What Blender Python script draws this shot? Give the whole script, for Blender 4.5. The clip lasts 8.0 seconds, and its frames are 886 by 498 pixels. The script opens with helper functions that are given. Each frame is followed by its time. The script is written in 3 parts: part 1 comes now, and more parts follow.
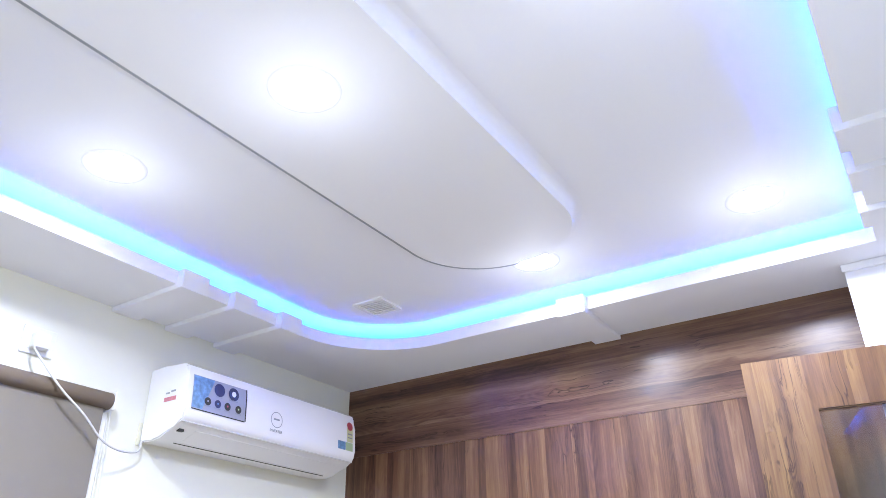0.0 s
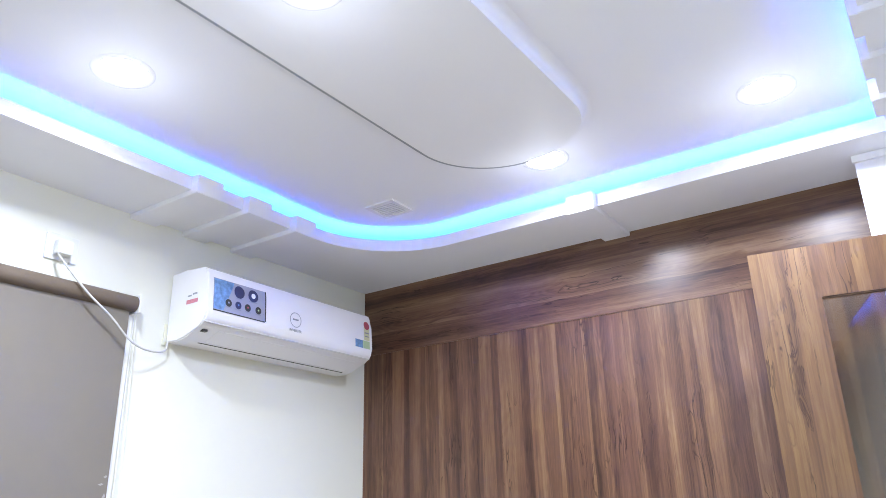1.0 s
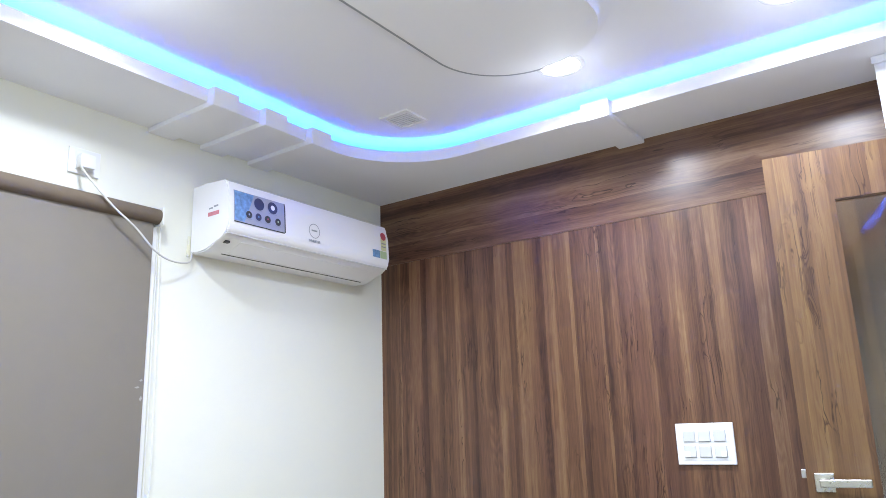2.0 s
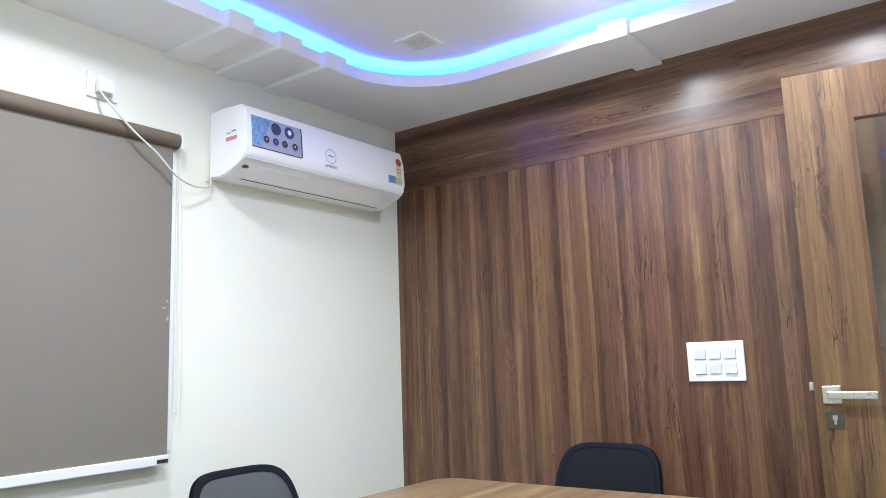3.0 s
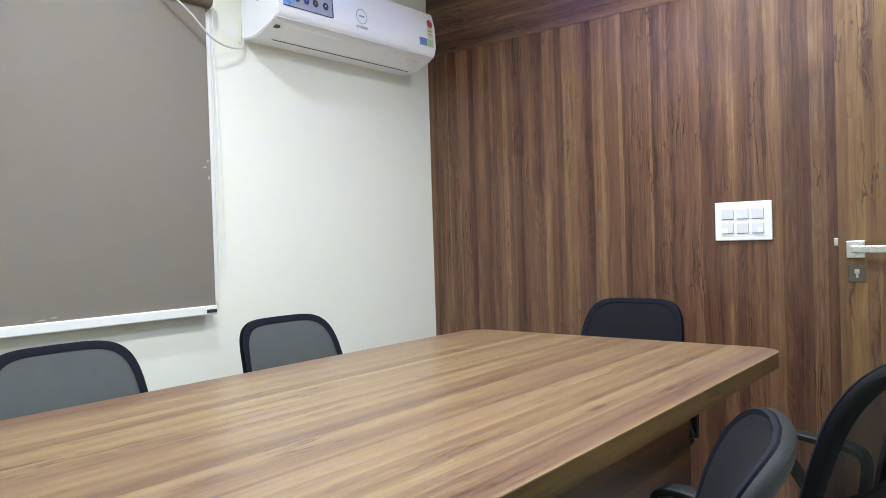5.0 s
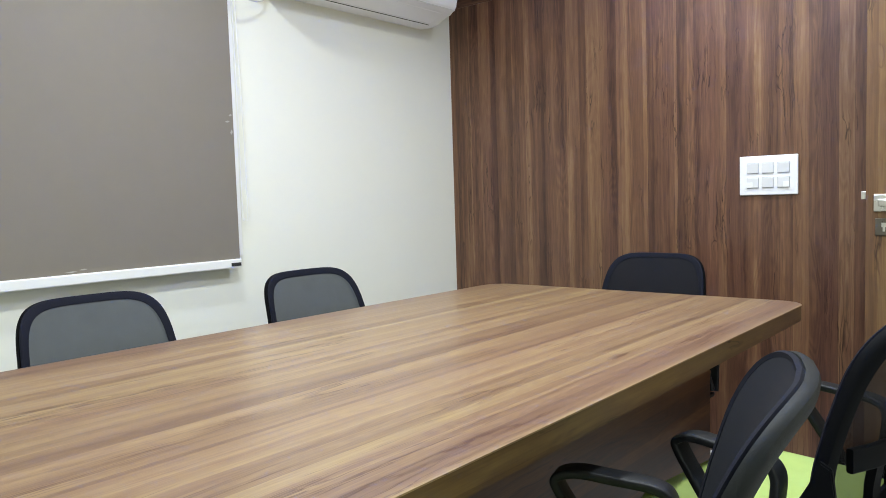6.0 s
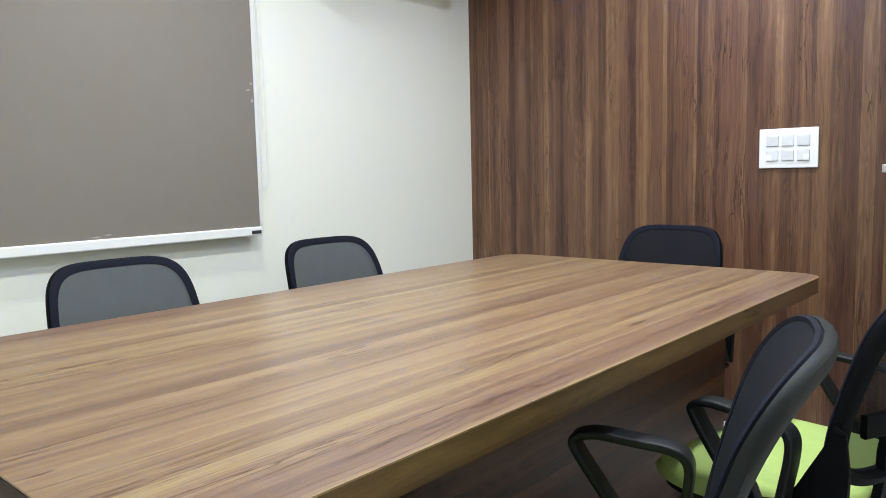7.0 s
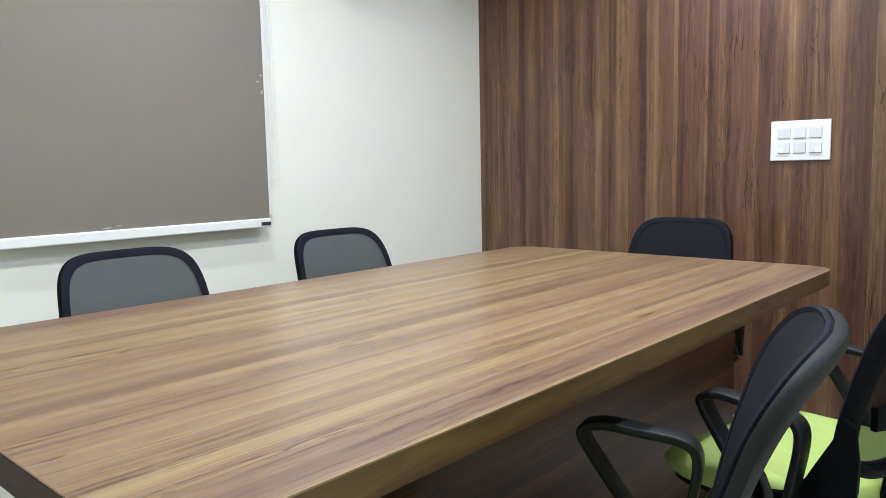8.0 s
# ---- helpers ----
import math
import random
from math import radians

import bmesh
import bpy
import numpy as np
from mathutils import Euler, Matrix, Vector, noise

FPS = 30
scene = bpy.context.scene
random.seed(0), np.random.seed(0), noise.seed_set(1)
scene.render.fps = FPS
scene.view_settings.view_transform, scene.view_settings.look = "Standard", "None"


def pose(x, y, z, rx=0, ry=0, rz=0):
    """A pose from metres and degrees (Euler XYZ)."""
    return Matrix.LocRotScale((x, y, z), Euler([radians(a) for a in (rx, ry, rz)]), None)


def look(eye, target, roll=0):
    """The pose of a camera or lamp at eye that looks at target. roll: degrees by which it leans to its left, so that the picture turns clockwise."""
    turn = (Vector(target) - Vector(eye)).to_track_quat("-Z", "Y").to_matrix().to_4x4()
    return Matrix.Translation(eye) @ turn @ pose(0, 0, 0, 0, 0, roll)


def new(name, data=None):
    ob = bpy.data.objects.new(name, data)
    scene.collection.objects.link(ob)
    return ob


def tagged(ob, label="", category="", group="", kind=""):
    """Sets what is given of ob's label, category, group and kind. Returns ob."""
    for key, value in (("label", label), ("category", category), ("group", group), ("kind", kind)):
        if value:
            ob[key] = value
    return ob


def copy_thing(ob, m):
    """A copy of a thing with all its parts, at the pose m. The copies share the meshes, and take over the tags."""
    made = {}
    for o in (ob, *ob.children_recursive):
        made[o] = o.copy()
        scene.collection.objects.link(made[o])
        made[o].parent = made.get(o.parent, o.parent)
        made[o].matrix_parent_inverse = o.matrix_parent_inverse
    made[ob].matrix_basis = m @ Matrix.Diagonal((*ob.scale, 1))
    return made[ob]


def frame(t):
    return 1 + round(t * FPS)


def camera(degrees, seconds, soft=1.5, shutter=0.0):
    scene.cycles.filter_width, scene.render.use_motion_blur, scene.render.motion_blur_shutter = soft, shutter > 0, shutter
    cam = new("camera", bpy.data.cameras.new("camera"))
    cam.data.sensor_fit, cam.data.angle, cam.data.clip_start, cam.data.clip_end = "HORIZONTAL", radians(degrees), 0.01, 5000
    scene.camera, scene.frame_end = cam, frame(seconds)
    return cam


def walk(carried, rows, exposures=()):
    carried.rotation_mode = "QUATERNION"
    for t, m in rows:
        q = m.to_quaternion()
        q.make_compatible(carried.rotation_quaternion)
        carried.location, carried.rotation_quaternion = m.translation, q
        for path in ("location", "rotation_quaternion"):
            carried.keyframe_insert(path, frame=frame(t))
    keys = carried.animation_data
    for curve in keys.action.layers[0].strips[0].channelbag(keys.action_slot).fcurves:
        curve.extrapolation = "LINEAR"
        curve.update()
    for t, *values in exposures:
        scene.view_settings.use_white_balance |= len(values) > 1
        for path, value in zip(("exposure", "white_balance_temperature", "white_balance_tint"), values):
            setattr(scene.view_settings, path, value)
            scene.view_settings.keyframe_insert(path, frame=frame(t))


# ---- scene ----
import collections

cam = camera(62.1, 8.0, 0.9)
PATH = [
    (0, (2.467, -2.877, 1.322), (1.495, -1.388, 2.238), -0.6),
    (0.5, (2.472, -2.882, 1.302), (1.46, -1.361, 2.116), -1.0),
    (1, (2.479, -2.894, 1.282), (1.423, -1.341, 1.969), -1.4),
    (1.5, (2.485, -2.904, 1.257), (1.388, -1.336, 1.837), -1.6),
    (2.8, (2.458, -2.987, 1.208), (1.309, -1.382, 1.529), -2.0),
    (3, (2.473, -2.975, 1.191), (1.305, -1.379, 1.489), -2.0),
    (3.5, (2.476, -2.985, 1.176), (1.279, -1.396, 1.383), -1.4),
    (4, (2.481, -2.997, 1.149), (1.26, -1.418, 1.27), -1.5),
    (4.5, (2.499, -2.994, 1.124), (1.254, -1.43, 1.172), -1.6),
    (4.7, (2.498, -3.017, 1.121), (1.254, -1.451, 1.136), -1.6),
    (6, (2.496, -3.045, 1.095), (1.204, -1.524, 0.96), -1.8),
    (6.5, (2.5, -3.059, 1.087), (1.196, -1.552, 0.915), -1.5),
    (7, (2.498, -3.076, 1.082), (1.182, -1.584, 0.877), -1.3),
    (7.5, (2.498, -3.074, 1.078), (1.171, -1.594, 0.863), -1.2),
    (8, (2.499, -3.076, 1.076), (1.165, -1.602, 0.854), -1.2),
]
EXPOSURE = [(0.0, 0.45, 5980, 19), (1.5, 0.31, 6130, 15), (3.0, 0.23, 6330, 11), (4.5, 0.13, 6500, 10), (6.0, 0.08, 6560, 10), (8.0, 0.08, 6560, 10)]
walk(cam, [(t, look(eye, target, roll)) for t, eye, target, roll in PATH], EXPOSURE)

# ---- light ----
world = bpy.data.worlds.new("world")
scene.world = world
world.use_nodes = True
world.node_tree.nodes["Background"].inputs[0].default_value = (0.75, 0.8, 0.85, 1)
world.node_tree.nodes["Background"].inputs[1].default_value = 0.12
# Each downlight's own watts, then those of its added fill.
LAMP_WATTS, FILL_WATTS = 12.3, 0.95
LED_STRENGTH = 88.0
LAMP_COLOUR = (0.835, 0.92, 1.0)
LAMP_SPOTS = [(0.684, -1.895, 2.53), (1.42, -1.88, 2.485), (1.414, -0.638, 2.53), (2.197, -0.643, 2.53), (2.197, -1.895, 2.53), (1.42, -2.70, 2.485)]

# ---- materials ----


def node_material(name, rough=0.5, metal=0.0):
    m = bpy.data.materials.new(name)
    m.use_nodes = True
    b = m.node_tree.nodes["Principled BSDF"]
    b.inputs["Roughness"].default_value = rough
    b.inputs["Metallic"].default_value = metal
    return m, m.node_tree.nodes, m.node_tree.links, b


def plain(name, colour, rough=0.5, metal=0.0, vary=0.06, scale=6.0, bump=0.0, bump_scale=300.0, spec=0.5):
    """A painted or moulded surface: two scales of tone, uneven gloss, fine relief."""
    m, n, l, b = node_material(name, rough, metal)
    b.inputs["Specular IOR Level"].default_value = spec
    co = n.new("ShaderNodeTexCoord")
    big = n.new("ShaderNodeTexNoise")
    big.inputs["Scale"].default_value = scale
    big.inputs["Detail"].default_value = 5
    l.new(co.outputs["Object"], big.inputs["Vector"])
    mix = n.new("ShaderNodeMix")
    mix.data_type = "RGBA"
    mix.inputs[6].default_value = (*[c * (1 - vary) for c in colour], 1)
    mix.inputs[7].default_value = (*[min(1, c * (1 + vary)) for c in colour], 1)
    l.new(big.outputs[0], mix.inputs[0])
    l.new(mix.outputs[2], b.inputs["Base Color"])
    fine = n.new("ShaderNodeTexNoise")
    fine.inputs["Scale"].default_value = bump_scale
    fine.inputs["Detail"].default_value = 3
    l.new(co.outputs["Object"], fine.inputs["Vector"])
    r = n.new("ShaderNodeMapRange")
    r.inputs[3].default_value, r.inputs[4].default_value = max(0, rough - 0.06), rough + 0.06
    l.new(big.outputs[0], r.inputs[0])
    l.new(r.outputs[0], b.inputs["Roughness"])
    if bump:
        bp = n.new("ShaderNodeBump")
        bp.inputs["Strength"].default_value = bump
        bp.inputs["Distance"].default_value = 0.002
        l.new(fine.outputs[0], bp.inputs["Height"])
        l.new(bp.outputs[0], b.inputs["Normal"])
    return m


def glowing(name, colour, strength):
    m, n, l, b = node_material(name)
    b.inputs["Base Color"].default_value = (0.9, 0.9, 0.9, 1)
    b.inputs["Emission Color"].default_value = (*colour, 1)
    b.inputs["Emission Strength"].default_value = strength
    return m


def wood(name, along, seed=0.0, gain=1.0, rough=0.36, contrast=1.0, hue=(1.0, 1.0, 1.0), fine=1.0, mauve=1.0):
    """Printed walnut laminate: strips of differing tone, streaks, fine pores and dark veins, running along an axis."""
    m, n, l, b = node_material(name, rough)
    b.inputs["Specular IOR Level"].default_value = 0.45
    co = n.new("ShaderNodeTexCoord")
    shift = n.new("ShaderNodeVectorMath")
    shift.operation = "ADD"
    shift.inputs[1].default_value = (seed * 3.7, seed * 1.9, seed * 2.3)
    l.new(co.outputs["Object"], shift.inputs[0])

    def stretched(k):
        mp = n.new("ShaderNodeMapping")
        s = [fine, fine, fine]
        s["xyz".index(along)] = k
        mp.inputs["Scale"].default_value = s
        l.new(shift.outputs[0], mp.inputs["Vector"])
        return mp

    def noise_tex(vec, scale, detail=4, rough_=0.55, distort=0.0):
        t = n.new("ShaderNodeTexNoise")
        t.inputs["Scale"].default_value = scale
        t.inputs["Detail"].default_value = detail
        t.inputs["Roughness"].default_value = rough_
        t.inputs["Distortion"].default_value = distort
        l.new(vec, t.inputs["Vector"])
        return t

    def math_(op, a, b_, clamp=False):
        t = n.new("ShaderNodeMath")
        t.operation, t.use_clamp = op, clamp
        for i, v in enumerate((a, b_)):
            if isinstance(v, (int, float)):
                t.inputs[i].default_value = v
            else:
                l.new(v, t.inputs[i])
        return t.outputs[0]

    # a slow sideways drift of the grain
    drift = noise_tex(stretched(1.0).outputs[0], 3.6, 3)
    sub = n.new("ShaderNodeVectorMath")
    sub.operation = "SUBTRACT"
    sub.inputs[1].default_value = (0.5, 0.5, 0.5)
    l.new(drift.outputs["Color"], sub.inputs[0])
    sc = n.new("ShaderNodeVectorMath")
    sc.operation = "SCALE"
    sc.inputs["Scale"].default_value = 0.045
    l.new(sub.outputs[0], sc.inputs[0])
    warp = n.new("ShaderNodeVectorMath")
    warp.operation = "ADD"
    l.new(stretched(0.035).outputs[0], warp.inputs[0])
    l.new(sc.outputs[0], warp.inputs[1])
    strips = n.new("ShaderNodeTexVoronoi")
    strips.inputs["Scale"].default_value = 20.0
    zero = stretched(0.0)
    flat = n.new("ShaderNodeVectorMath")
    flat.operation = "ADD"
    l.new(zero.outputs[0], flat.inputs[0])
    sc2 = n.new("ShaderNodeVectorMath")
    sc2.operation = "SCALE"
    sc2.inputs["Scale"].default_value = 0.12
    l.new(sc.outputs[0], sc2.inputs[0])
    l.new(sc2.outputs[0], flat.inputs[1])
    l.new(flat.outputs[0], strips.inputs["Vector"])
    sep = n.new("ShaderNodeSeparateColor")
    l.new(strips.outputs["Color"], sep.inputs[0])
    broad = noise_tex(warp.outputs[0], 15.0, 3, 0.5)
    streak = noise_tex(warp.outputs[0], 62.0, 5, 0.6)
    pores = noise_tex(stretched(0.025).outputs[0], 230.0, 3, 0.6)
    vein = noise_tex(warp.outputs[0], 15.0, 4, 0.55, 1.1)
    v = math_("MULTIPLY", sep.outputs[0], 0.30)
    v = math_("ADD", v, math_("MULTIPLY", broad.outputs[0], 0.78))
    v = math_("ADD", v, math_("MULTIPLY", streak.outputs[0], 0.46))
    v = math_("ADD", v, math_("MULTIPLY", pores.outputs[0], 0.34))
    # contour lines of a slow noise read as flame figure, in some strips only
    flame = noise_tex(stretched(0.16).outputs[0], 8.0, 2, 0.5, 0.4)
    rings = math_("SINE", math_("MULTIPLY", flame.outputs[0], 120.0), 0)
    figured = math_("MULTIPLY", math_("SUBTRACT", sep.outputs[1], 0.45, True), 3.0, True)
    v = math_("ADD", v, math_("MULTIPLY", math_("MULTIPLY", rings, figured), 0.045))
    v = math_("ADD", math_("MULTIPLY", math_("SUBTRACT", v, 0.94), contrast), 0.52)
    ramp = n.new("ShaderNodeValToRGB")
    e = ramp.color_ramp.elements
    e[0].position, e[0].color = 0.22, (0.042 * gain, 0.022 * gain, 0.015 * gain, 1)
    e[1].position, e[1].color = 0.82, (0.35 * gain, 0.225 * gain, 0.118 * gain, 1)
    for p, c in ((0.38, (0.100, 0.048, 0.031)), (0.52, (0.168, 0.086, 0.049)), (0.66, (0.245, 0.142, 0.073))):
        el = e.new(p)
        el.color = (*[k * gain for k in c], 1)
    for el in e:
        el.color = (*[k * h for k, h in zip(el.color[:3], hue)], 1)
    l.new(v, ramp.inputs[0])
    # narrow dark veins
    edge = math_("ABSOLUTE", math_("SUBTRACT", vein.outputs[0], 0.5), 0)
    dark = math_("SUBTRACT", 1.0, math_("DIVIDE", edge, 0.021), True)
    where = noise_tex(stretched(0.30).outputs[0], 8.0, 2)
    dark = math_("MULTIPLY", dark, math_("MULTIPLY", math_("SUBTRACT", where.outputs[0], 0.46, True), 6.0, True), True)
    mix = n.new("ShaderNodeMix")
    mix.data_type = "RGBA"
    l.new(dark, mix.inputs[0])
    l.new(ramp.outputs[0], mix.inputs[6])
    mix.inputs[7].default_value = (0.045 * gain, 0.018 * gain, 0.010 * gain, 1)
    # mauve heartwood tint in places
    tint = n.new("ShaderNodeMix")
    tint.data_type = "RGBA"
    tint.blend_type = "MULTIPLY"
    tone = noise_tex(warp.outputs[0], 5.0, 2)
    l.new(math_("MULTIPLY", math_("SUBTRACT", tone.outputs[0], 0.42, True), 3.0, True), tint.inputs[0])
    l.new(mix.outputs[2], tint.inputs[6])
    tint.inputs[7].default_value = (1 - 0.10 * mauve, 1 - 0.20 * mauve, 1 - 0.02 * mauve, 1)
    l.new(tint.outputs[2], b.inputs["Base Color"])
    rr = n.new("ShaderNodeMapRange")
    rr.inputs[3].default_value, rr.inputs[4].default_value = rough - 0.06, rough + 0.1
    l.new(streak.outputs[0], rr.inputs[0])
    l.new(rr.outputs[0], b.inputs["Roughness"])
    bp = n.new("ShaderNodeBump")
    bp.inputs["Strength"].default_value = 0.12
    bp.inputs["Distance"].default_value = 0.001
    l.new(pores.outputs[0], bp.inputs["Height"])
    l.new(bp.outputs[0], b.inputs["Normal"])
    return m


def woven(name, colour, gaps=0.0, pitch=900.0, rough=0.85, vary=0.14):
    """Woven cloth or open mesh: fine crossing threads; gaps lets light through between them."""
    m, n, l, b = node_material(name, rough)
    b.inputs["Specular IOR Level"].default_value = 0.2
    co = n.new("ShaderNodeTexCoord")
    chk = n.new("ShaderNodeTexChecker")
    chk.inputs["Scale"].default_value = pitch
    l.new(co.outputs["Object"], chk.inputs["Vector"])
    big = n.new("ShaderNodeTexNoise")
    big.inputs["Scale"].default_value = 14.0
    big.inputs["Detail"].default_value = 5
    l.new(co.outputs["Object"], big.inputs["Vector"])
    mix = n.new("ShaderNodeMix")
    mix.data_type = "RGBA"
    mix.inputs[6].default_value = (*[c * (1 - vary) for c in colour], 1)
    mix.inputs[7].default_value = (*[c * (1 + vary) for c in colour], 1)
    l.new(big.outputs[0], mix.inputs[0])
    l.new(mix.outputs[2], b.inputs["Base Color"])
    bp = n.new("ShaderNodeBump")
    bp.inputs["Strength"].default_value = 0.25
    bp.inputs["Distance"].default_value = 0.001
    l.new(chk.outputs["Fac"], bp.inputs["Height"])
    l.new(bp.outputs[0], b.inputs["Normal"])
    if gaps:
        tr = n.new("ShaderNodeBsdfTransparent")
        ms = n.new("ShaderNodeMixShader")
        ms.inputs[0].default_value = gaps
        l.new(b.outputs[0], ms.inputs[1])
        l.new(tr.outputs[0], ms.inputs[2])
        l.new(ms.outputs[0], n["Material Output"].inputs["Surface"])
    return m


def pane_glass(name, tint):
    m, n, l, b = node_material(name)
    tr = n.new("ShaderNodeBsdfTransparent")
    tr.inputs[0].default_value = (*tint, 1)
    gl = n.new("ShaderNodeBsdfGlossy")
    gl.inputs["Roughness"].default_value = 0.0
    fr = n.new("ShaderNodeFresnel")
    fr.inputs[0].default_value = 1.9
    ms = n.new("ShaderNodeMixShader")
    l.new(fr.outputs[0], ms.inputs[0])
    l.new(tr.outputs[0], ms.inputs[1])
    l.new(gl.outputs[0], ms.inputs[2])
    l.new(ms.outputs[0], n["Material Output"].inputs["Surface"])
    return m


CREAM = plain("cream_paint", (0.80, 0.80, 0.70), 0.55, vary=0.03, scale=2.5, bump=0.12, bump_scale=180)
WHITE = plain("ceiling_paint", (0.845, 0.85, 0.90), 0.6, vary=0.02, scale=3.0, bump=0.06, bump_scale=160)
TILE = plain("floor_tile_glaze", (0.66, 0.66, 0.63), 0.2, vary=0.08, scale=5.0)
GROUT = plain("grout", (0.35, 0.34, 0.32), 0.8)
WOOD_V = wood("walnut_upright", "z", 0.0, 0.80, 0.31, 0.80, (1.03, 0.98, 0.93), 1.25, 0.7)
WOOD_H = wood("walnut_level", "x", 2.0, 0.64, 0.30, 1.0, (1.02, 0.98, 1.02))
WOOD_TABLE = wood("walnut_table", "y", 5.0, 1.50, 0.3, 0.46, (0.82, 1.0, 0.93), 1.8, 0.65)
WOOD_DOOR = wood("walnut_door", "z", 9.0, 0.92, 0.36, 0.5, (1.0, 1.02, 0.78), 1.2, 0.5)
# Edge walnut darker than the top: its shade is mixed into the colour.
WOOD_EDGE_SHADED = wood("walnut_edge_shaded", "y", 11.0, 0.54, 0.5, 0.7, (1.0, 1.0, 0.62))
# Near-black walnut that paints the shade on the table's near end.
WOOD_END_SHADED = wood("walnut_end_shaded", "x", 13.0, 0.16, 0.75, 0.5, (1.15, 0.92, 0.9))
# Base panels: the shade under the tabletop is put into this low gain.
WOOD_BASE_SHADED = wood("walnut_base_shaded", "y", 7.0, 0.29, 0.4, 1.0, (1.28, 0.93, 0.50))
AC_WHITE = plain("ac_plastic", (0.90, 0.90, 0.93), 0.22, vary=0.015, scale=3)
AC_GREY = plain("ac_outlet", (0.62, 0.63, 0.64), 0.35, vary=0.03)
DARK = plain("dark_slot", (0.03, 0.03, 0.03), 0.5)
SWITCH_WHITE = plain("switch_plastic", (0.80, 0.81, 0.82), 0.3, vary=0.02)
SWITCH_GREY = plain("switch_rocker", (0.66, 0.67, 0.68), 0.4, vary=0.03)
CABLE = plain("cable_sheath", (0.62, 0.61, 0.60), 0.4)
BLIND = woven("blind_cloth", (0.205, 0.182, 0.148), 0.0, 700.0, 0.85, 0.035)
ROLLER = woven("blind_roll", (0.15, 0.115, 0.085), 0.0, 700.0, 0.6)
RAIL_WHITE = plain("rail_white", (0.80, 0.80, 0.77), 0.35, vary=0.02)
BLACK_PLASTIC = plain("black_plastic", (0.008, 0.009, 0.010), 0.45, vary=0.15, bump=0.15, bump_scale=900, spec=0.22)
MATTE_BLACK = plain("matte_black_nylon", (0.0045, 0.005, 0.006), 0.6, vary=0.2, bump=0.2, bump_scale=900, spec=0.06)
GREY_PLASTIC = plain("charcoal_plastic", (0.013, 0.015, 0.015), 0.5, vary=0.1, bump=0.2, bump_scale=900, spec=0.15)
MESH_GREY = woven("mesh_cloth_grey", (0.060, 0.066, 0.068), 0.05, 1100.0)
MESH_BLACK = woven("mesh_cloth_black", (0.006, 0.007, 0.011), 0.03, 1100.0)
MESH_OPEN = woven("mesh_cloth_open", (0.006, 0.007, 0.010), 0.2, 1100.0)
NAVY_EDGE = woven("border_cloth", (0.006, 0.007, 0.014), 0.0, 1100.0)
GREEN = woven("green_cloth", (0.37, 0.48, 0.14), 0.0, 800.0)
STEEL = plain("brushed_steel", (0.62, 0.61, 0.58), 0.28, 1.0, 0.05, 40)
SCUFF = plain("scuffed_cloth", (0.36, 0.34, 0.30), 0.9, vary=0.3, scale=80)
TAPE = plain("yellowed_filler", (0.78, 0.76, 0.58), 0.7, vary=0.15, scale=40)
BRONZE = plain("dark_plated_steel", (0.16, 0.145, 0.125), 0.3, 1.0, 0.1, 30)
CHROME = plain("chrome", (0.75, 0.75, 0.75), 0.1, 1.0, 0.02)
GLASS = pane_glass("door_glass", (0.86, 0.86, 0.84))
LAMP_GLOW = glowing("lamp_diffuser", (0.96, 0.98, 1.0), 30.0)
LED_GLOW = glowing("led_blue", (0.032, 0.16, 1.0), LED_STRENGTH)
STICK_BLUE = plain("sticker_blue", (0.16, 0.30, 0.64), 0.3, vary=0.9, scale=60)
STICK_SILVER = plain("sticker_silver", (0.36, 0.37, 0.44), 0.3, vary=0.08, scale=20)
STICK_NAVY = plain("sticker_navy", (0.03, 0.03, 0.09), 0.3)
STICK_RED = plain("sticker_red", (0.42, 0.07, 0.10), 0.4)
TAG_PINK = plain("tag_pink", (0.62, 0.22, 0.26), 0.4, vary=0.3, scale=120)
STICK_YELLOW = plain("sticker_yellow", (0.66, 0.66, 0.40), 0.4)
STICK_GREEN = plain("sticker_green", (0.45, 0.58, 0.35), 0.4)
GRILLE_GREY = plain("grille_grey", (0.58, 0.58, 0.61), 0.5)
PRINT_GREY = plain("print_grey", (0.30, 0.32, 0.36), 0.4)

# ---- shape helpers ----


def link_mesh(name, bm, material, smooth=False):
    me = bpy.data.meshes.new(name)
    bmesh.ops.recalc_face_normals(bm, faces=bm.faces)
    bm.to_mesh(me)
    bm.free()
    if smooth:
        me.shade_smooth()
        me.set_sharp_from_angle(angle=radians(38))
    me.materials.append(material)
    return new(name, me)


def part(name, bm, material, parent, label="", smooth=False):
    ob = link_mesh(name, bm, material, smooth)
    ob.parent = parent
    if label:
        tagged(ob, label)
    return ob


def whole(name, bm, material, label, category, kind="", group="", smooth=False):
    return tagged(link_mesh(name, bm, material, smooth), label, category, group, kind)


def thing(name, label, category, at=(0, 0, 0), group="", kind=""):
    ob = tagged(new(name), label, category, group, kind)
    ob.matrix_basis = pose(*at)
    return ob


def box(x0, x1, y0, y1, z0, z1, bevel=0.0, seg=2):
    bm = bmesh.new()
    bmesh.ops.create_cube(bm, size=1.0)
    for v in bm.verts:
        v.co = Vector(((x0 + x1) / 2 + v.co.x * (x1 - x0), (y0 + y1) / 2 + v.co.y * (y1 - y0), (z0 + z1) / 2 + v.co.z * (z1 - z0)))
    if bevel:
        bmesh.ops.bevel(bm, geom=list(bm.edges), offset=bevel, segments=seg, affect="EDGES", profile=0.5)
    return bm


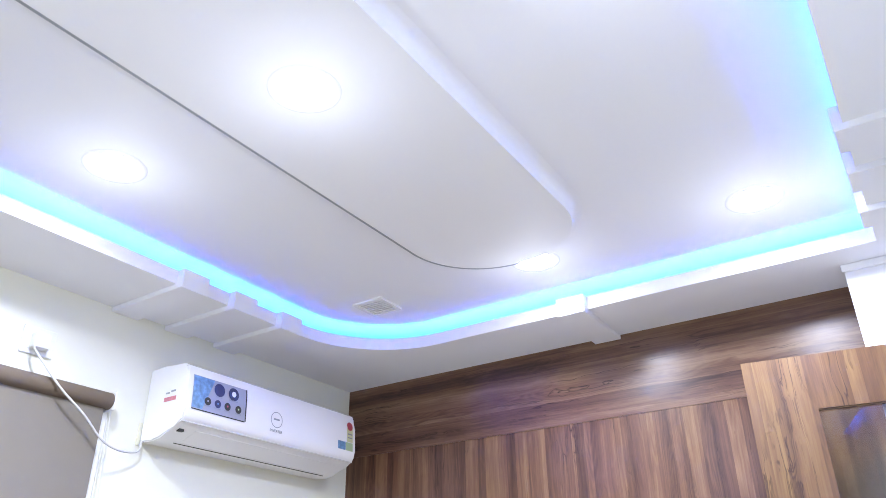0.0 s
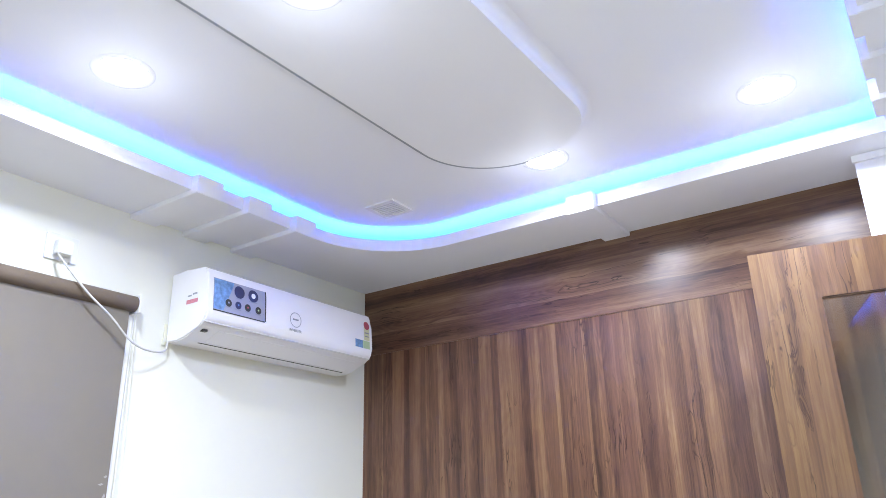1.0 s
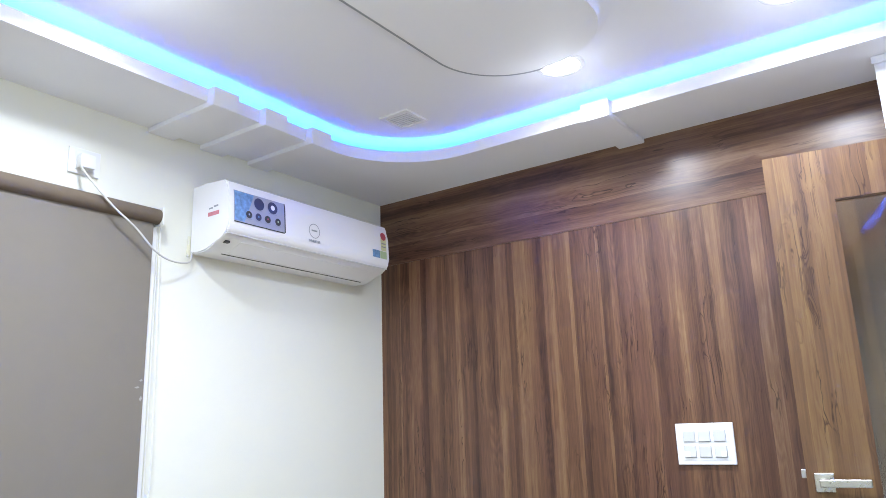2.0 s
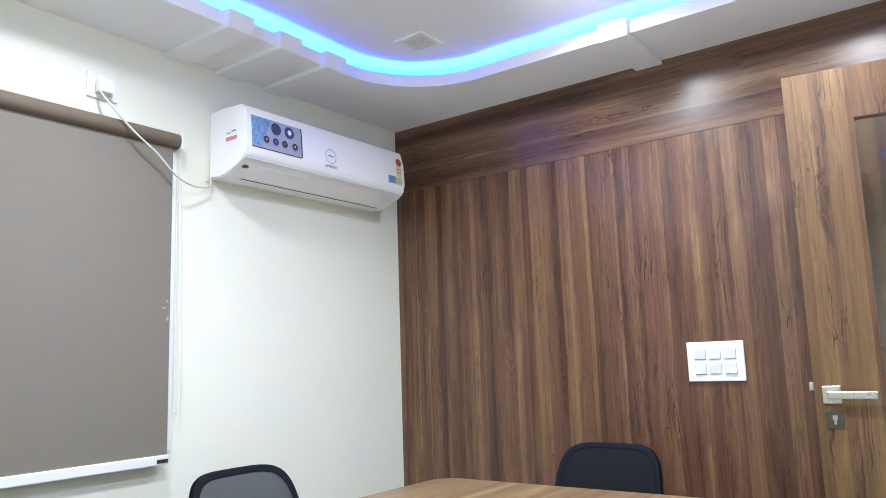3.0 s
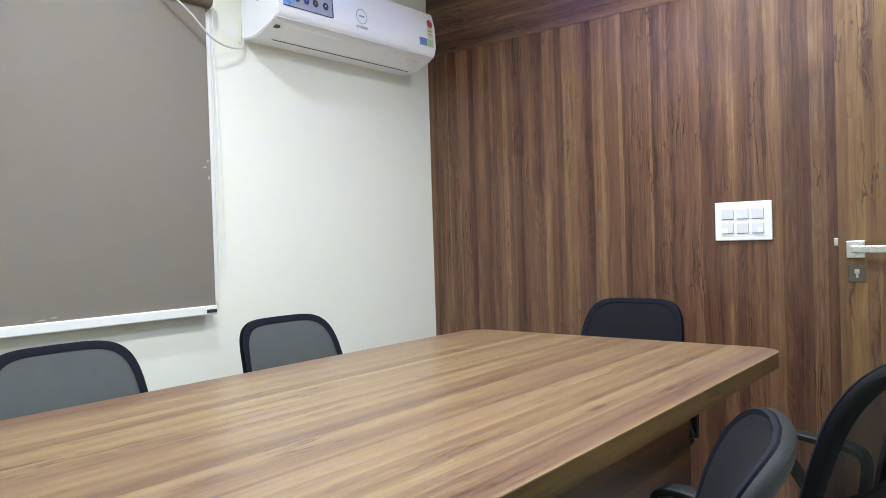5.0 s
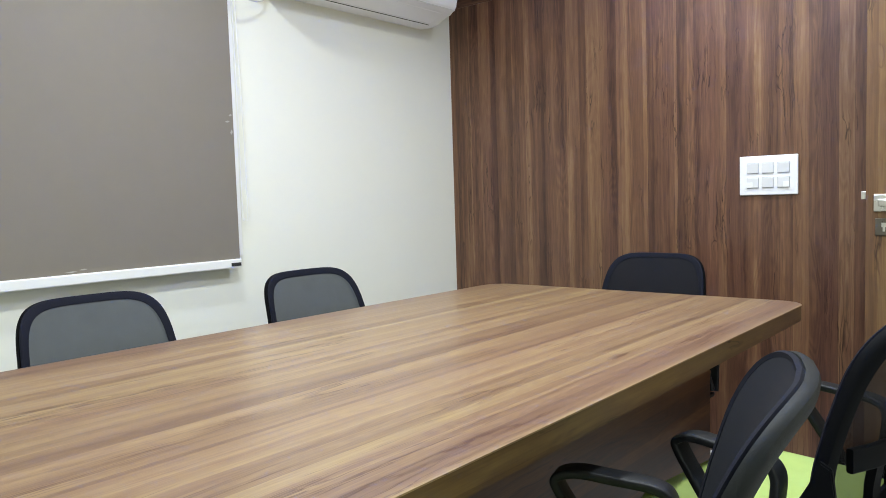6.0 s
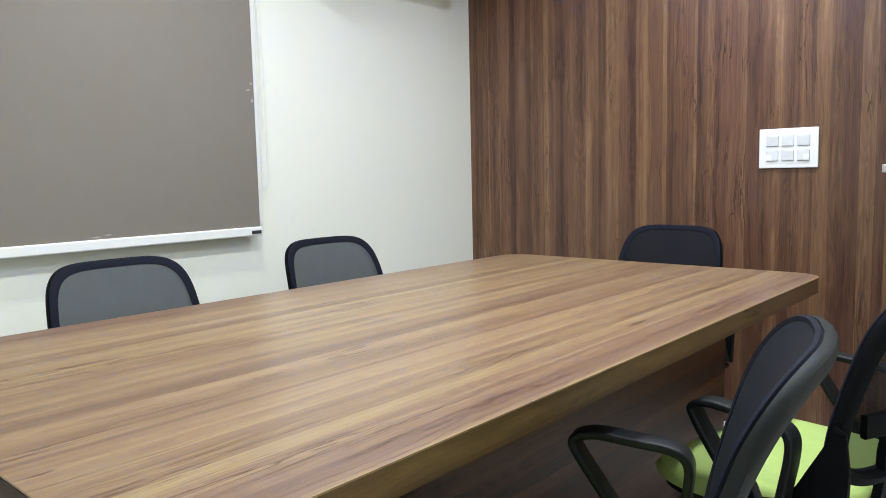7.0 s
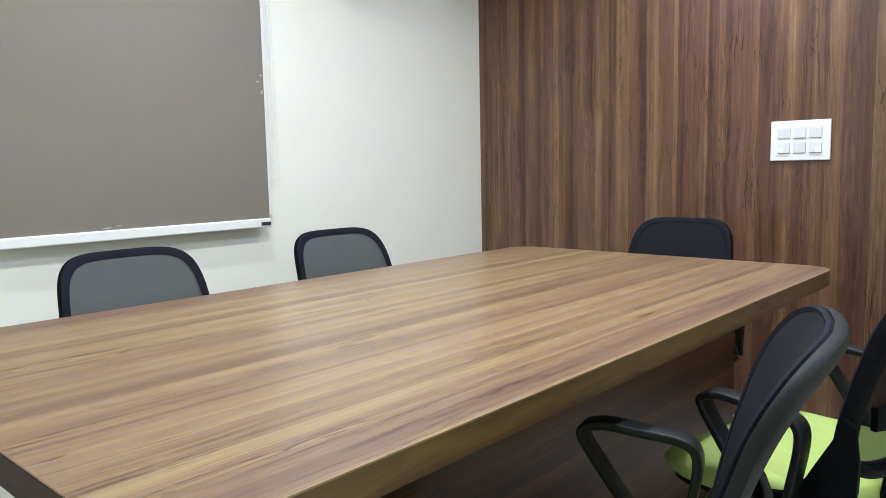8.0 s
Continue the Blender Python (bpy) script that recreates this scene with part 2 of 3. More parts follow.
def disc(r, z0, z1, n=32, at=(0, 0), bevel=0.0):
    bm = bmesh.new()
    bmesh.ops.create_cone(bm, cap_ends=True, segments=n, radius1=r, radius2=r, depth=z1 - z0)
    bmesh.ops.translate(bm, verts=bm.verts, vec=(at[0], at[1], (z0 + z1) / 2))
    if bevel:
        bmesh.ops.bevel(bm, geom=[e for e in bm.edges if abs(e.verts[0].co.z - e.verts[1].co.z) < 1e-6], offset=bevel, segments=2, affect="EDGES")
    return bm


def turned(profile, n=32, caps=True):
    """A solid of revolution about z from (radius, height) pairs."""
    bm = bmesh.new()
    rings = [[bm.verts.new((r * math.cos(2 * math.pi * i / n), r * math.sin(2 * math.pi * i / n), z)) for i in range(n)] for r, z in profile]
    for a, b in zip(rings, rings[1:]):
        for i in range(n):
            bm.faces.new((a[i], a[(i + 1) % n], b[(i + 1) % n], b[i]))
    if caps:
        bm.faces.new(rings[0])
        bm.faces.new(rings[-1])
    return bm


def prism(outline, z0, z1, axis="z", bevel=0.0):
    """An outline of (u, v) pairs pushed along an axis: z gives (u, v, z), y gives (u, y, v), x gives (x, u, v)."""
    place = {"z": lambda u, v, w: (u, v, w), "y": lambda u, v, w: (u, w, v), "x": lambda u, v, w: (w, u, v)}[axis]
    bm = bmesh.new()
    lo = [bm.verts.new(place(u, v, z0)) for u, v in outline]
    hi = [bm.verts.new(place(u, v, z1)) for u, v in outline]
    caps = [bm.faces.new(lo), bm.faces.new(hi)]
    for i in range(len(lo)):
        j = (i + 1) % len(lo)
        bm.faces.new((lo[i], lo[j], hi[j], hi[i]))
    if bevel:
        bmesh.ops.bevel(bm, geom=list({e for f in caps for e in f.edges}), offset=bevel, segments=2, affect="EDGES")
    return bm


def rounded(u0, u1, v0, v1, radii, n=8):
    """A rectangle's outline with its four corner radii (u0v0, u1v0, u1v1, u0v1), anticlockwise."""
    out = []
    for (cu, cv, a0), r in zip(((u0, v0, 180), (u1, v0, 270), (u1, v1, 0), (u0, v1, 90)), radii):
        if r <= 0:
            out.append((cu, cv))
            continue
        mu, mv = cu + (r if cu == u0 else -r), cv + (r if cv == v0 else -r)
        out += [(mu + r * math.cos(radians(a0 + 90 * i / n)), mv + r * math.sin(radians(a0 + 90 * i / n))) for i in range(n + 1)]
    return out


def tube(points, section, closed=False, up=(0, 0, 1), scale=None):
    """Sweeps a section of (side, up) pairs along a line of points."""
    pts = [Vector(p) for p in points]
    bm = bmesh.new()
    rings = []
    for i, p in enumerate(pts):
        a = pts[i - 1] if (i or closed) else p
        b = pts[(i + 1) % len(pts)] if (i < len(pts) - 1 or closed) else p
        d = (b - a).normalized()
        side = d.cross(Vector(up))
        side = side.normalized() if side.length > 1e-4 else Vector((1, 0, 0))
        high = side.cross(d).normalized()
        k = scale[i] if scale else 1.0
        rings.append([bm.verts.new(p + side * s * k + high * u * k) for s, u in section])
    n = len(section)
    pairs = list(zip(rings, rings[1:])) + ([(rings[-1], rings[0])] if closed else [])
    for a, b in pairs:
        for i in range(n):
            bm.faces.new((a[i], a[(i + 1) % n], b[(i + 1) % n], b[i]))
    if not closed:
        bm.faces.new(rings[0])
        bm.faces.new(rings[-1])
    return bm


def circle_section(r, n=10):
    return [(r * math.cos(2 * math.pi * i / n), r * math.sin(2 * math.pi * i / n)) for i in range(n)]


def flat_section(w, h, r=0.004):
    return rounded(-w / 2, w / 2, -h / 2, h / 2, (r,) * 4, 3)


def smooth_line(points, steps=8):
    """A smooth line through points."""
    p = [Vector(q) for q in points]
    p = [p[0] * 2 - p[1], *p, p[-1] * 2 - p[-2]]
    out = []
    for i in range(1, len(p) - 2):
        for k in range(steps):
            t = k / steps
            a, b, c, d = p[i - 1], p[i], p[i + 1], p[i + 2]
            out.append(0.5 * (2 * b + (c - a) * t + (2 * a - 5 * b + 4 * c - d) * t * t + (3 * b - a - 3 * c + d) * t ** 3))
    out.append(p[-2])
    return out


def join(*meshes):
    bm = bmesh.new()
    for b in meshes:
        me = bpy.data.meshes.new("tmp")
        b.to_mesh(me)
        b.free()
        bm.from_mesh(me)
        bpy.data.meshes.remove(me)
    return bm


# ---- the room ----
RX, NEAR = 2.86, -3.60          # the wall with the doorway; the wall behind
SOFFIT, TOP = 2.42, 2.53
T = 0.12

whole("wall_west", box(-T, 0, NEAR - T, T, 0, 2.7), CREAM, "cream painted wall with window blind and air conditioner", "wall", "structure")
whole("wall_south", box(0, RX + T, NEAR - T, NEAR, 0, 2.7), CREAM, "plain cream painted wall", "wall", "structure")
wall_e = tagged(new("wall_east"), "cream painted wall with an open doorway", "wall", kind="structure")
part("wall_panel", box(RX, RX + T, NEAR, -1.14, 0, 2.7), CREAM, wall_e)
part("wall_panel", box(RX, RX + T, -1.14, -0.22, 2.12, 2.7), CREAM, wall_e)
part("wall_panel", box(RX, RX + T, -0.22, T, 0, 2.7), CREAM, wall_e)
whole("wall_north", box(0, RX, 0.02, T, 0, 2.7), CREAM, "masonry wall behind wood panelling", "wall", "structure")
whole("pillar", box(2.368, RX, -0.20, 0.02, 0, SOFFIT, 0.003), WHITE, "white boxed pillar beside the open door", "pillar", "structure")

whole("pillar_cornice", box(2.362, RX, -0.216, -0.2005, 2.394, SOFFIT - 0.0005, 0.002), WHITE, "white cornice strip over the pillar", "cornice", "structure")

# floor of large glazed tiles
floor = tagged(new("floor"), "pale grey glazed tile floor", "floor", kind="structure")
part("grout_bed", box(-T, 4.2, NEAR - T, T, -0.05, -0.003), GROUT, floor)
tile_bm = box(0.0015, 0.6155, 0.0015, 0.6385, -0.012, 0.0, 0.0012, 1)
tile_me = bpy.data.meshes.new("tile")
tile_bm.to_mesh(tile_me)
tile_bm.free()
tile_me.materials.append(TILE)
for i in range(7):
    for j in range(6):
        t_ob = new("tile", tile_me)
        t_ob.parent = floor
        t_ob.location = (i * 0.617 - 0.12, 0.64 * j - 3.72, 0)

# corridor past the doorway
whole("corridor_wall", box(4.1, 4.2, NEAR, T, 0, 2.7), CREAM, "plain cream corridor wall", "wall", "structure")
whole("corridor_end", box(RX + T, 4.1, 0.02, T, 0, 2.7), CREAM, "plain cream corridor wall", "wall", "structure")
whole("corridor_close", box(RX + T, 4.1, NEAR - T, NEAR, 0, 2.7), CREAM, "plain cream corridor wall", "wall", "structure")

# wood panelling: upright sheets below, a level band above
panel = tagged(new("wood_panelling"), "dark walnut laminate wall panelling with upright grain", "panelling", kind="structure")
part("sheet", box(0.0, 2.368, 0.0, 0.02, 0.0, 2.0787), WOOD_V, panel)
part("band", box(0.0, 2.368, -0.002, 0.02, 2.079, SOFFIT), WOOD_H, panel, "level-grained walnut band under the ceiling")

# ceiling
whole("ceiling", box(-T, 4.2, NEAR - T, T, TOP, 2.72), WHITE, "white false ceiling with a recessed middle", "ceiling", "structure")
FX, FY, QX, QY = 0.37, -0.35, 2.488, -3.15     # the recess


def recess(d=0.0):
    return rounded(FX + d, QX - d, QY + d, FY - d, (0.3 - d, 0.0, 0.0, 0.42 - d), 14)


def ring_solid(inner, outer, z0, z1):
    bm = bmesh.new()
    n = len(inner)
    rows = [[bm.verts.new((x, y, z)) for x, y in loop] for loop, z in ((inner, z0), (outer, z0), (outer, z1), (inner, z1))]
    for a, b in ((0, 1), (1, 2), (2, 3), (3, 0)):
        for i in range(n):
            j = (i + 1) % n
            bm.faces.new((rows[a][i], rows[a][j], rows[b][j], rows[b][i]))
    return bm


def to_walls(loop):
    """Each point of the recess's edge carried out to the room's walls."""
    cx, cy = (FX + QX) / 2, (FY + QY) / 2
    out = []
    for x, y in loop:
        dx, dy = x - cx, y - cy
        k = min(((RX - cx) if dx > 0 else cx) / max(abs(dx), 1e-6), ((0.019 - cy) if dy > 0 else (cy - NEAR)) / max(abs(dy), 1e-6))
        out.append((cx + dx * k, cy + dy * k))
    return out


loop_in = recess()
board = ring_solid(loop_in, to_walls(loop_in), SOFFIT, SOFFIT + 0.012)
fascia = ring_solid(loop_in, recess(-0.014), SOFFIT + 0.012, SOFFIT + 0.052)
whole("soffit", join(board, fascia), WHITE, "white lowered ceiling border with a rounded corner", "ceiling", "structure")
for cx, cy in ((0.0, 0.0), (RX, 0.0), (0.0, NEAR), (RX, NEAR)):
    x0, x1 = (0, FX + 0.1) if cx == 0 else (QX, RX)
    y0, y1 = (FY - 0.05, 0.0) if cy == 0 else (NEAR, QY)
    whole("soffit_corner", box(x0 + (0.001 if cx == 0 else 0), x1, y0, y1 + (0.019 if cy == 0 else 0), SOFFIT + 0.001, SOFFIT + 0.011), WHITE, "white lowered ceiling border", "ceiling", "structure")

# dropped rounded panel in the middle of the recess, with a hollow curve up to the ceiling
PANEL = (1.130, 1.702, -2.95, -0.742)


def panel_loop(g):
    return rounded(PANEL[0] - g, PANEL[1] + g, PANEL[2] - g, PANEL[3] + g, (0.27 + g,) * 4, 16)


pan = bmesh.new()
pan_rows = [[pan.verts.new((u, v, z)) for u, v in panel_loop(g)] for g, z in ((0.0, 2.485), (0.001, 2.500), (0.004, 2.513), (0.012, 2.523), (0.024, 2.528), (0.040, 2.5296))]
for lo_row, hi_row in zip(pan_rows, pan_rows[1:]):
    for i in range(len(lo_row)):
        j = (i + 1) % len(lo_row)
        pan.faces.new((lo_row[i], lo_row[j], hi_row[j], hi_row[i]))
pan.faces.new(pan_rows[0])
ceiling_panel = whole("ceiling_panel", pan, WHITE, "white dropped ceiling panel with rounded ends", "ceiling panel", "structure", smooth=True)
rim = [p for p in panel_loop(0.004) if p[0] < 1.42]
rim.sort(key=lambda p: (p[1] > -1.9) * (p[0] + 10) - (p[1] <= -1.9) * p[0])
# Grey line laid along the rim to paint its shadow gap.
part("rim_shade_line", tube([(u, v, 2.4875) for u, v in rim], flat_section(0.011, 0.005, 0.001)), PRINT_GREY, ceiling_panel, "thin grey line painting the shadow gap")

# bars that cross the border: a flat board below with a block before the lip
BAR_LOW, BAR_TOP = SOFFIT - 0.019, SOFFIT + 0.054


def ceiling_bar(axis, wall, lip, front, mid):
    profile = [(wall, BAR_LOW), (front, BAR_LOW), (front, BAR_TOP), (lip, BAR_TOP), (lip, SOFFIT - 0.0004), (wall, SOFFIT - 0.0004)]
    bar = prism(profile, mid - 0.058, mid + 0.058, axis)
    bmesh.ops.bevel(bar, geom=list(bar.edges), offset=0.002, segments=2, affect="EDGES")
    return whole("ceiling_bar", bar, WHITE, "white plaster bar across the ceiling border", "ceiling bar", "structure", "bars on the ceiling border")


for y in (-1.345, -1.105, -0.855):
    ceiling_bar("y", 0.0, FX + 0.0005, 0.405, y)
for y in (-1.045, -0.812, -0.56):
    ceiling_bar("y", RX, QX - 0.0005, 2.464, y)
ceiling_bar("x", -0.002, FY - 0.0005, -0.385, 1.427)

# blue strip light lying behind the fascia
def strip_line(d):
    """The strip's line, set back from the lip, deeper on the doorway side."""
    return rounded(FX - d, QX + 0.09 + d, QY - d, FY + d, (0.3 + d, 0.0, 0.0, 0.42 + d), 14)


whole("led_strip", ring_solid(strip_line(0.030), strip_line(0.042), SOFFIT + 0.018, SOFFIT + 0.024), LED_GLOW, "blue light strip hidden in the ceiling cove", "strip light")

# ---- downlights ----


def downlight(x, y, z):
    ob = thing("downlight", "round recessed white ceiling downlight, switched on", "downlight", (x, y, z), "ceiling downlights")
    part("trim", turned([(0.070, -0.003), (0.082, -0.005), (0.088, -0.003), (0.090, -0.0005), (0.090, 0.004), (0.070, 0.004), (0.070, -0.003)], 40, False), AC_WHITE, ob, "white trim ring", True)
    part("diffuser", turned([(0.03, -0.009), (0.055, -0.0075), (0.0695, -0.004), (0.0695, 0.003)], 32), LAMP_GLOW, ob, "glowing diffuser")
    data = bpy.data.lights.new("downlight", "AREA")
    data.shape, data.size, data.energy, data.color = "DISK", 0.13, LAMP_WATTS, LAMP_COLOUR
    data.spread = radians(155)
    lamp = new("lamp", data)
    lamp.parent = ob
    lamp.matrix_basis = pose(0, 0, -0.012)
    # Unseen fill light, added below the fixture to brighten ceiling and upper walls.
    fill_light = bpy.data.lights.new("ceiling_fill", "POINT")
    fill_light.shadow_soft_size, fill_light.energy, fill_light.color = 0.03, FILL_WATTS, LAMP_COLOUR
    fill_ob = new("added_fill", fill_light)
    fill_ob.parent = ob
    fill_ob.matrix_basis = pose(0, 0, -0.20)
    return ob


for spot in LAMP_SPOTS:
    downlight(*spot)

grille = thing("ceiling_vent", "small square white ceiling grille", "vent", (0.668, -0.632, TOP))
part("frame", ring_solid(rounded(-0.058, 0.058, -0.058, 0.058, (0,) * 4), rounded(-0.074, 0.074, -0.074, 0.074, (0,) * 4), -0.008, 0.0), AC_WHITE, grille)
part("backing", box(-0.058, 0.058, -0.058, 0.058, -0.002, 0.0), GRILLE_GREY, grille)
for i in range(7):
    part("slat", box(-0.058, 0.058, -0.052 + i * 0.016, -0.046 + i * 0.016, -0.005, -0.002), SWITCH_WHITE, grille)

# ---- door, standing open before the pillar ----
DOOR_W, DOOR_H, DOOR_T = 0.85, 2.10, 0.036
door = thing("door_1", "walnut laminate door with a glass pane, standing open", "door", (2.0, -0.345, 0.0, 0, 0, 8.2), kind="structure")
GX0, GX1, GZ0, GZ1 = 0.200, 0.70, 0.95, 1.925


def frame_solid(x0, x1, z0, z1, gx0, gx1, gz0, gz1, y0, y1):
    return join(box(x0, gx0, y0, y1, z0, z1), box(gx1, x1, y0, y1, z0, z1), box(gx0, gx1, y0, y1, z0, gz0), box(gx0, gx1, y0, y1, gz1, z1))


part("leaf", frame_solid(0, DOOR_W, 0.01, DOOR_H, GX0, GX1, GZ0, GZ1, 0.0, DOOR_T), WOOD_DOOR, door)
part("pane", box(GX0, GX1, 0.014, 0.020, GZ0, GZ1), GLASS, door, "clear glass pane").visible_shadow = False
# Dark strip along the top only, in place of the shadow over the pane.
part("bead", box(GX0, GX1, 0.002, 0.013, GZ1 - 0.005, GZ1), WOOD_EDGE_SHADED, door, "thin dark strip painting the shadow over the pane")
handle = part("door_handle", box(0.022, 0.076, -0.010, 0.0, 1.012, 1.068, 0.002), STEEL, door, "brushed steel lever handle")
part("neck", box(0.036, 0.058, -0.050, -0.010, 1.030, 1.052, 0.004), STEEL, handle)
part("lever", box(0.036, 0.175, -0.062, -0.046, 1.029, 1.053, 0.003), STEEL, handle)
lock = part("lock_plate", box(0.026, 0.076, -0.006, 0.0, 0.935, 0.990, 0.0015), BRONZE, door, "square steel lock plate")
part("keyhole", join(box(0.0475, 0.0545, -0.0075, -0.006, 0.948, 0.966), box(0.044, 0.058, -0.0075, -0.006, 0.962, 0.976)), STEEL, lock)
part("latch", box(-0.014, 0.0, 0.010, 0.024, 1.052, 1.078, 0.002), STEEL, door, "spring latch")
part("hinge", join(*[box(DOOR_W, DOOR_W + 0.004, -0.004, 0.030, z, z + 0.1) for z in (0.25, 1.0, 1.8)]), STEEL, door)

# ---- light switches ----
plate = thing("switch_plate", "white plate of six light switches on the wood panelling", "switch", (1.6, 0, 1.149))
part("backplate", box(-0.109, 0.109, -0.010, 0.0, -0.077, 0.077, 0.003), SWITCH_WHITE, plate)
part("surround", box(-0.092, 0.092, -0.0108, -0.010, -0.060, 0.060, 0.0003), SWITCH_WHITE, plate)
for i in range(3):
    for j in range(2):
        cx, cz = (i - 1) * 0.0575, (j - 0.5) * 0.057
        part("gap", box(cx - 0.0225, cx + 0.0225, -0.0116, -0.0110, cz - 0.0215, cz + 0.0205), PRINT_GREY, plate)
        tilted = box(-0.0215, 0.0215, -0.004, 0.0, -0.0195, 0.0195, 0.0015)
        bmesh.ops.rotate(tilted, verts=tilted.verts, matrix=Euler((radians(1.5 if (i + j) % 2 else -1.5), 0, 0)).to_matrix())
        bmesh.ops.translate(tilted, verts=tilted.verts, vec=(cx, -0.0112, cz))
        rocker = part("rocker", tilted, SWITCH_GREY, plate)
        if j == 0 and i != 1:
            part("rocker_lip", box(cx - 0.021 + 0.021 * (i == 2), cx + 0.021 * (i == 2), -0.0166, -0.0150, cz - 0.019, cz + 0.002, 0.0005), SWITCH_WHITE, rocker)
# ---- air conditioner ----
ac = thing("air_conditioner", "white wall-mounted split air conditioner with stickers", "air conditioner")
Y0, Y1 = -1.185, -0.220
ac_profile = [(0.0, 1.948), (0.07, 1.945), (0.11, 1.952), (0.19, 1.985), (0.222, 2.002), (0.233, 2.018), (0.236, 2.05), (0.230, 2.15), (0.222, 2.194), (0.214, 2.212), (0.197, 2.221), (0.09, 2.226), (0.0, 2.226)]
part("body", prism(ac_profile, Y0, Y1, "y", 0.005), AC_WHITE, ac, smooth=True)


def on_front(s):
    """A point of the front: s is the height; gives x."""
    pts = [(2.018, 0.233), (2.05, 0.236), (2.15, 0.230), (2.194, 0.222)]
    for (a, xa), (b, xb) in zip(pts, pts[1:]):
        if s <= b:
            return xa + (xb - xa) * (s - a) / (b - a)
    return pts[-1][1]


def front_sticker(y0, y1, z0, z1, lift=0.001, n=6):
    bm = bmesh.new()
    for k in range(n):
        za, zb = z0 + (z1 - z0) * k / n, z0 + (z1 - z0) * (k + 1) / n
        bm.faces.new([bm.verts.new((on_front(z) + lift, y, z)) for y, z in ((y0, za), (y1, za), (y1, zb), (y0, zb))])
    bmesh.ops.remove_doubles(bm, verts=bm.verts, dist=1e-5)
    return bm


def front_dot(y, z, r, lift=0.002, n=20, hole=0.0):
    bm = bmesh.new()
    rim = [(y + math.cos(2 * math.pi * i / n), math.sin(2 * math.pi * i / n)) for i in range(n)]
    out = [bm.verts.new((on_front(z + (v) * r) + lift, y + (u - y) * r, z + v * r)) for u, v in rim]
    if hole:
        inn = [bm.verts.new((on_front(z + v * hole) + lift, y + (u - y) * hole, z + v * hole)) for u, v in rim]
        for i in range(n):
            bm.faces.new((out[i], out[(i + 1) % n], inn[(i + 1) % n], inn[i]))
    else:
        bm.faces.new(out)
    return bm


label = part("feature_label", front_sticker(-1.160, -0.898, 2.050, 2.178), STICK_SILVER, ac, "silver and blue feature sticker")
slant = front_sticker(-1.158, -1.085, 2.053, 2.176, 0.002)
for v in slant.verts:
    if v.co.y > -1.10:
        v.co.y += 0.025 * (v.co.z - 2.115) / 0.06
part("label_picture", slant, STICK_BLUE, label)
for y, z, r in ((-1.036, 2.143, 0.026), (-0.965, 2.143, 0.026)):
    d = part("icon", front_dot(y, z, r, 0.003), STICK_NAVY, label)
part("icon", front_dot(-0.965, 2.143, 0.011, 0.004), AC_WHITE, label)
for y, m in ((-1.088, DARK), (-1.040, STICK_NAVY), (-0.992, DARK), (-0.937, DARK)):
    part("icon", front_dot(y, 2.088, 0.0155, 0.003), m, label)
for y, m in ((-1.088, STICK_SILVER), (-1.040, STICK_BLUE), (-0.992, STICK_RED), (-0.937, STICK_GREEN)):
    part("icon_mark", front_dot(y, 2.089, 0.004, 0.004), m, label)
part("label_edge", join(front_sticker(-0.900, -0.894, 2.050, 2.178, 0.0015), front_sticker(-1.160, -0.900, 2.046, 2.050, 0.0015, 1)), DARK, label, "dark sticker edge")
for y, z, w in ((-1.036, 2.113, 0.03), (-0.965, 2.114, 0.045), (-1.088, 2.068, 0.03), (-1.040, 2.068, 0.03), (-0.992, 2.068, 0.03), (-0.937, 2.068, 0.03)):
    part("print_bar", front_sticker(y - w / 2, y + w / 2, z, z + 0.005, 0.003, 1), PRINT_GREY, label)
part("emblem", front_dot(-0.727, 2.092, 0.033, 0.002, 32, 0.030), PRINT_GREY, ac, "thin grey ring emblem")
part("emblem_mark", front_sticker(-0.744, -0.710, 2.090, 2.097, 0.002, 1), PRINT_GREY, ac)
energy = part("energy_label", front_sticker(-0.278, -0.238, 2.085, 2.150), STICK_YELLOW, ac, "yellow energy rating sticker")
part("energy_arc", front_dot(-0.258, 2.158, 0.020, 0.002), STICK_RED, ac)
part("energy_bar", front_sticker(-0.274, -0.242, 2.118, 2.124, 0.002, 1), PRINT_GREY, energy)
part("energy_bar", front_sticker(-0.274, -0.242, 2.102, 2.107, 0.002, 1), PRINT_GREY, energy)
part("offer_label", front_sticker(-0.341, -0.288, 2.045, 2.082), STICK_BLUE, ac, "blue sticker")
part("offer_label", front_sticker(-0.286, -0.238, 2.045, 2.082), STICK_GREEN, ac, "pale green sticker")
part("side_tag", box(0.107, 0.175, Y0 - 0.001, Y0, 2.083, 2.099), TAG_PINK, ac, "small red sticker")
part("side_print", join(box(0.112, 0.135, Y0 - 0.001, Y0, 2.112, 2.118), box(0.142, 0.168, Y0 - 0.001, Y0, 2.116, 2.123)), PRINT_GREY, ac)
part("wall_filler", join(box(0.0, 0.004, Y0 - 0.014, Y0 - 0.001, 1.945, 2.02, 0.001), box(0.0, 0.006, Y0 - 0.018, Y0 - 0.004, 1.935, 1.962, 0.002)), TAPE, ac, "yellowed filler round the pipe hole")
flap = prism([(0.100, 1.9503), (0.110, 1.9520), (0.188, 1.9842), (0.187, 1.9870), (0.110, 1.9545), (0.100, 1.953)], Y0 + 0.10, Y1 - 0.06, "y")
bmesh.ops.translate(flap, verts=flap.verts, vec=(0.0006, 0, -0.0012))
part("louvre", flap, AC_WHITE, ac)
